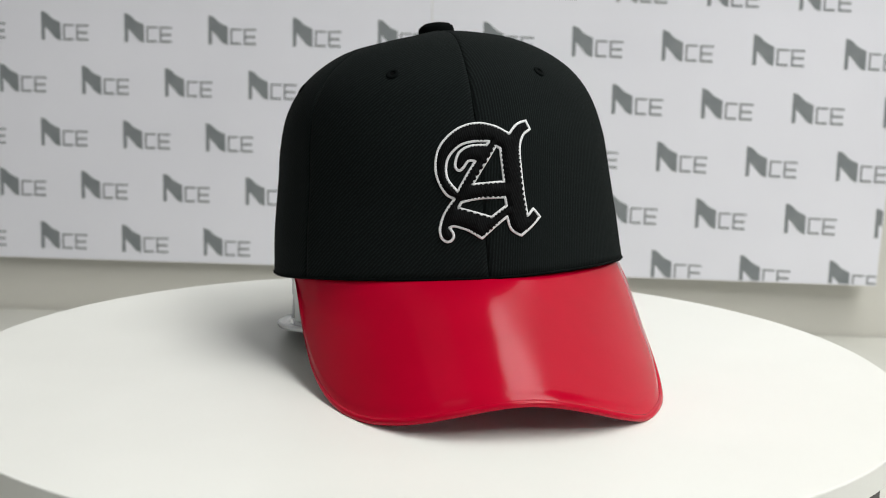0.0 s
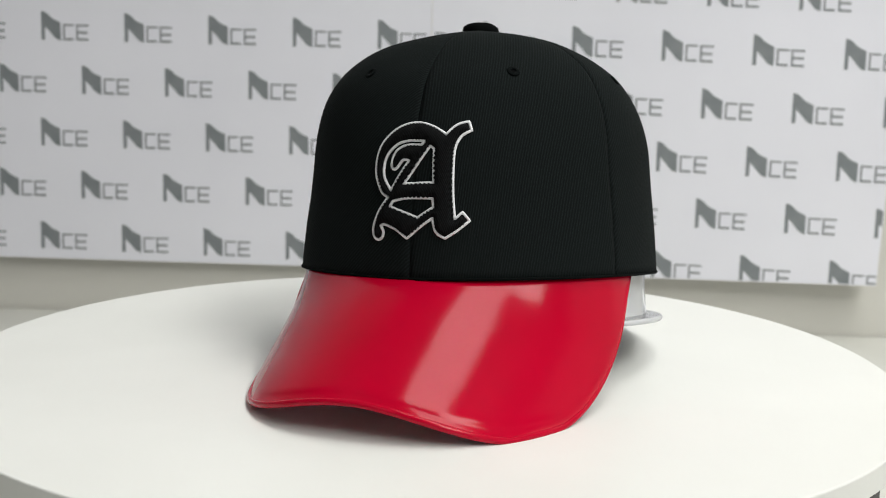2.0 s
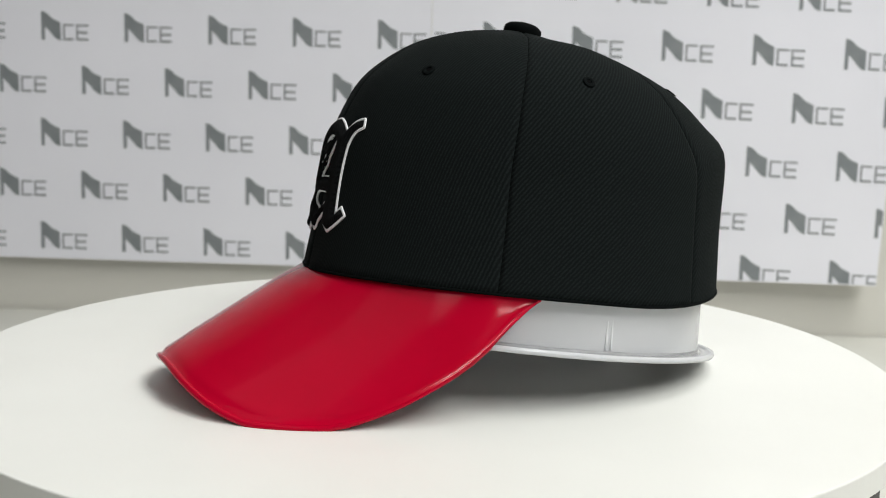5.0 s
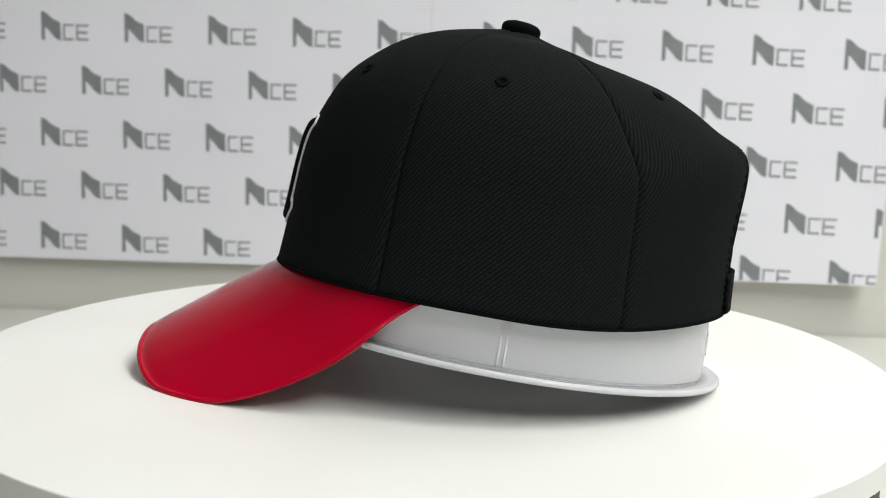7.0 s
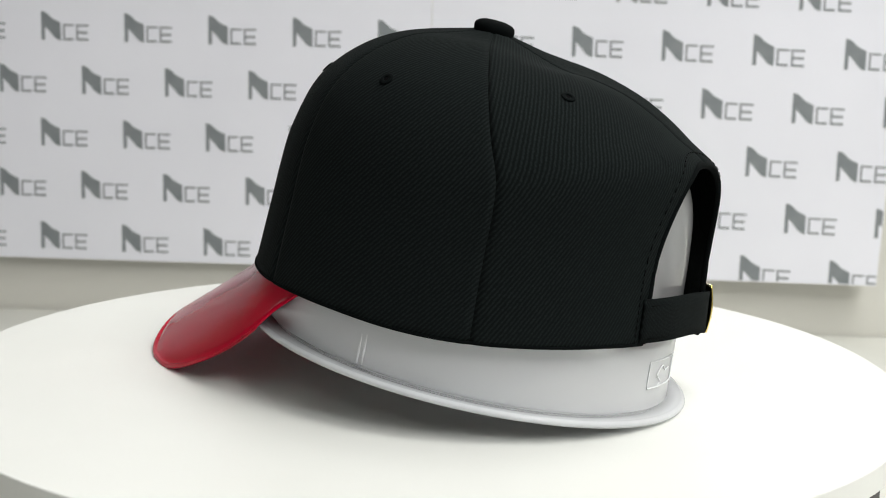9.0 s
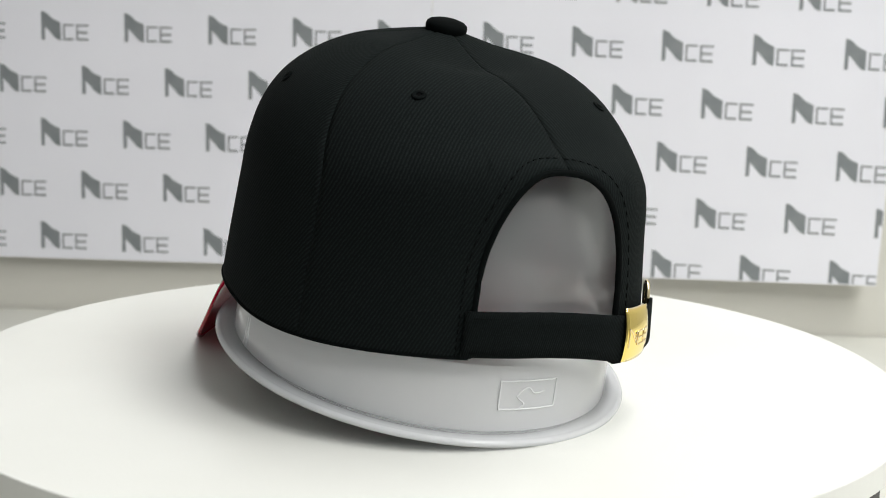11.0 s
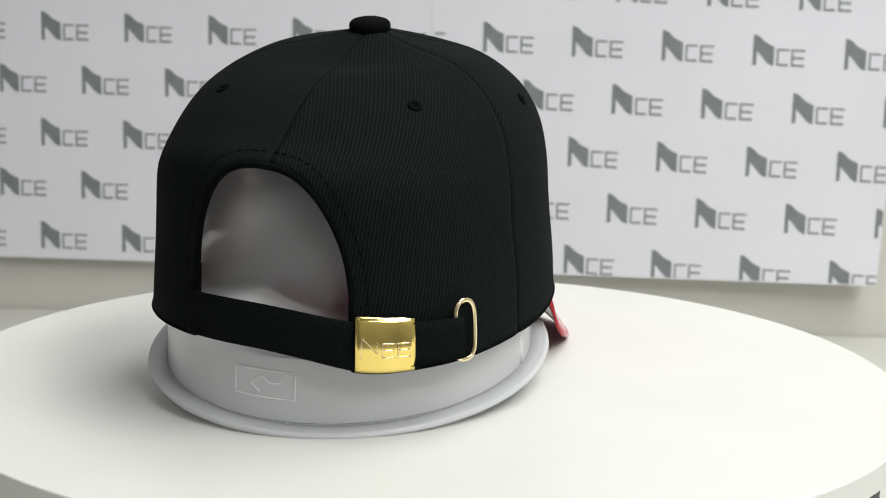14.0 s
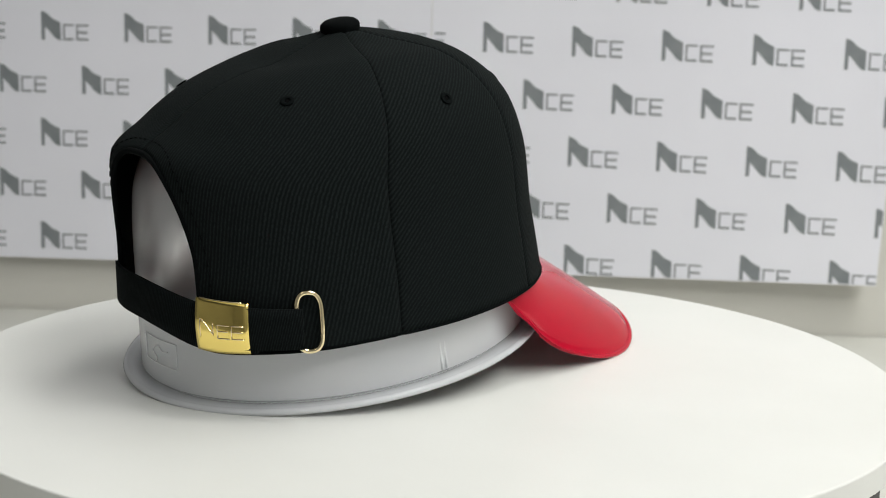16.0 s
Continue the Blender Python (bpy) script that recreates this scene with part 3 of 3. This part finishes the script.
def build_strap(cap):
    bm = bmesh.new()
    band(bm, 162.5, 222.0, 0.0015, 0.0172, 0.0002, 0.0016, 0.0014)
    strap = part("strap", bm, WEBBING, cap, "black cloth closing strap")
    for h in (0.0030, 0.0150):
        bm = bmesh.new()
        tube(bm, [band_point(164.5 + k * 1.8, h, 0.0017) for k in range(32)], 0.0002, 4)
        part("strap_stitching", bm, THREAD_BLACK, strap)
    # the fold of the left panel that holds the strap's sewn end
    bm = bmesh.new()
    band(bm, 161.9, 164.9, 0.0002, 0.0270, -0.0026, -0.0026, 0.0016, 6)
    part("strap_tab", bm, WEBBING, cap, "folded cloth tab")
    # the strap's free end, folded over the near bar of the ring
    bm = bmesh.new()
    band(bm, 218.0, 232.2, 0.0030, 0.0180, 0.0022, 0.0036, 0.0014)
    part("strap_fold", bm, WEBBING, strap)
    # buckle plate
    p0, p1 = 208.0, 220.6
    bm = bmesh.new()
    grid, inner = [], []
    for i in range(13):
        phi = p0 + (p1 - p0) * i / 12
        a, b = [], []
        for j in range(13):
            f = j / 12
            bow = 0.0012 * (1 - (2 * f - 1) ** 2)
            a.append(band_point(phi, 0.0016 + 0.0180 * f, 0.0034 + bow))
            b.append(band_point(phi, 0.0016 + 0.0180 * f, 0.0026 + bow))
        grid.append(a)
        inner.append(b)
    sheet(bm, grid, inner)
    buckle = part("buckle", bm, GOLD, cap, "polished gold buckle plate with engraved mark")
    bm = bmesh.new()
    tube(bm, [band_point(p0 + 0.6 + k * 0.8, 0.0193, 0.0024) for k in range(14)], 0.0007, 8)
    part("hinge_bar", bm, GOLD_PALE, buckle)
    # engraved mark: a flag and two barred boxes
    def plate(u, v):
        f = v
        return band_point(p0 + (p1 - p0) * u, 0.0016 + 0.0180 * f, 0.0034 + 0.0012 * (1 - (2 * f - 1) ** 2) + 0.0001)
    runs = [[(0.10, 0.28), (0.10, 0.64), (0.2, 0.56), (0.36, 0.36), (0.36, 0.58)], [(0.66, 0.56), (0.44, 0.56), (0.44, 0.30), (0.66, 0.30)], [(0.64, 0.44), (0.46, 0.44)], [(0.92, 0.56), (0.70, 0.56), (0.70, 0.30), (0.92, 0.30)], [(0.90, 0.44), (0.72, 0.44)]]
    for run in runs:
        bm = bmesh.new()
        pts = []
        for a, b in zip(run, run[1:]):
            pts += [plate(a[0] + (b[0] - a[0]) * k / 4, a[1] + (b[1] - a[1]) * k / 4) for k in range(4)]
        pts.append(plate(*run[-1]))
        tube(bm, pts, 0.00028, 5)
        part("engraved_line", bm, GOLD_PALE, buckle)
    # oval ring through which the strap's end runs
    bm = bmesh.new()
    loop = []
    for k in range(36):
        a = 2 * math.pi * k / 36
        du = 0.0042 * math.copysign(abs(math.cos(a)) ** 0.8, math.cos(a))
        dv = 0.0112 * math.copysign(abs(math.sin(a)) ** 0.5, math.sin(a))
        loop.append(band_point(233.4 + math.degrees(du / 0.088), 0.0125 + dv, 0.0026))
    tube(bm, loop, 0.0010, 8, True, 1.0, [(-0.6, -0.8, 0.0)] * 36)
    part("ring", bm, GOLD_PALE, cap, "pale gold oval wire ring")


# ---- the plastic form inside the cap ----
def form_ring(phi, k, z, out=0.0):
    c, n = math.cos(radians(phi)), math.sin(radians(phi))
    back, front = 0.0915, 0.0941
    x = (front if c > 0 else -back) * abs(c) * k + out * c
    return Vector((x + 0.006 * (1 - k), (0.0779 * k + out) * n, z))


def build_form():
    form = tagged(new("cap_form"), "milky translucent plastic head form holding the cap", "cap form")
    prof = [(1.0, 0.0040), (0.995, 0.012), (0.985, 0.03), (0.975, 0.05), (0.96, 0.07), (0.935, 0.084), (0.88, 0.095), (0.78, 0.104), (0.63, 0.111), (0.42, 0.116), (0.2, 0.1185), (0.04, 0.119)]
    fine = spline([(k, z, 0) for k, z in prof], 4)
    n = 120
    low = [p for p in fine if p.y <= 0.0305]
    # same plastic throughout; the mix makes the skirt brighter and the dome dimmer
    for name, rings, mat in (("skirt", low, PLASTIC_BRIGHT), ("dome", [low[-1]] + fine[len(low):], PLASTIC)):
        bm = bmesh.new()
        loops = [[bm.verts.new(form_ring(360 * i / n, p.x, p.y)) for i in range(n)] for p in rings]
        for a, b in zip(loops, loops[1:]):
            for i in range(n):
                bm.faces.new((a[i], a[(i + 1) % n], b[(i + 1) % n], b[i]))
        if name == "dome":
            bm.faces.new(loops[-1])
        part(name, bm, mat, form)
    # foot flange with its rounded lip
    bm = bmesh.new()
    sect = [(0.0, 0.0050), (0.0045, 0.0036), (0.0062, 0.0042), (0.0078, 0.0040), (0.0083, 0.0030), (0.0078, 0.0018), (0.0060, 0.0016), (0.0, 0.0022)]
    loops = [[bm.verts.new(form_ring(360 * i / n, 1.0, z, o - 0.0004)) for i in range(n)] for o, z in sect]
    for a, b in zip(loops, loops[1:] + loops[:1]):
        for i in range(n):
            bm.faces.new((a[i], a[(i + 1) % n], b[(i + 1) % n], b[i]))
    part("foot_flange", bm, PLASTIC_BRIGHT, form)
    for side in (1, -1):
        bm = bmesh.new()
        for d in (-0.0012, 0.0012):
            tube(bm, [Vector((-0.0005 + d, side * (0.0781 - 0.0006 * k), 0.0055 + 0.0052 * k)) for k in range(5)], 0.0006, 6)
        part("moulded_rib", bm, RELIEF_GLINT, form)
    # raised frame with a plain shape on the back
    def back_at(y, z):
        k = float(np.interp(z, [0.004, 0.012, 0.03], [1.0, 0.995, 0.985]))
        nn = y / (0.0779 * k)
        return Vector((-0.0915 * k * math.sqrt(1 - nn * nn) + 0.006 * (1 - k) - 0.0003, y, z))
    bm = bmesh.new()
    y0, y1, z0, z1 = -0.0150, 0.0093, 0.0135, 0.0244
    ring = [(y0 + (y1 - y0) * k / 10, z0) for k in range(10)] + [(y1, z0 + (z1 - z0) * k / 5) for k in range(5)] + [(y1 - (y1 - y0) * k / 10, z1) for k in range(10)] + [(y0, z1 - (z1 - z0) * k / 5) for k in range(5)]
    tube(bm, [back_at(*q) for q in ring], 0.00033, 6, True)
    part("moulded_frame", bm, RELIEF_GLINT, form)
    bm = bmesh.new()
    shape = spline([(0.0015, 0.0132, 0), (-0.001, 0.0155, 0), (0.0022, 0.0185, 0), (-0.002, 0.0218, 0), (-0.0052, 0.0195, 0), (-0.0095, 0.0200, 0)], 5)
    tube(bm, [back_at(p.x, p.y) for p in shape], 0.0003, 6)
    part("moulded_shape", bm, RELIEF_GLINT, form)
    return form


disc = build_turntable()
form = build_form()
cap = build_cap()


def motions():
    """The disc turns steadily and carries the form and the cap."""
    times = [k * 0.2 for k in range(81)]
    turn = [(t, pose(0, 0, 0, 0, 0, HEAD + SPIN * (t - 8.0))) for t in times]
    walk(disc, turn)
    walk(form, [(t, m @ SEAT) for t, m in turn])
    walk(cap, [(t, m @ SEAT) for t, m in turn])


motions()
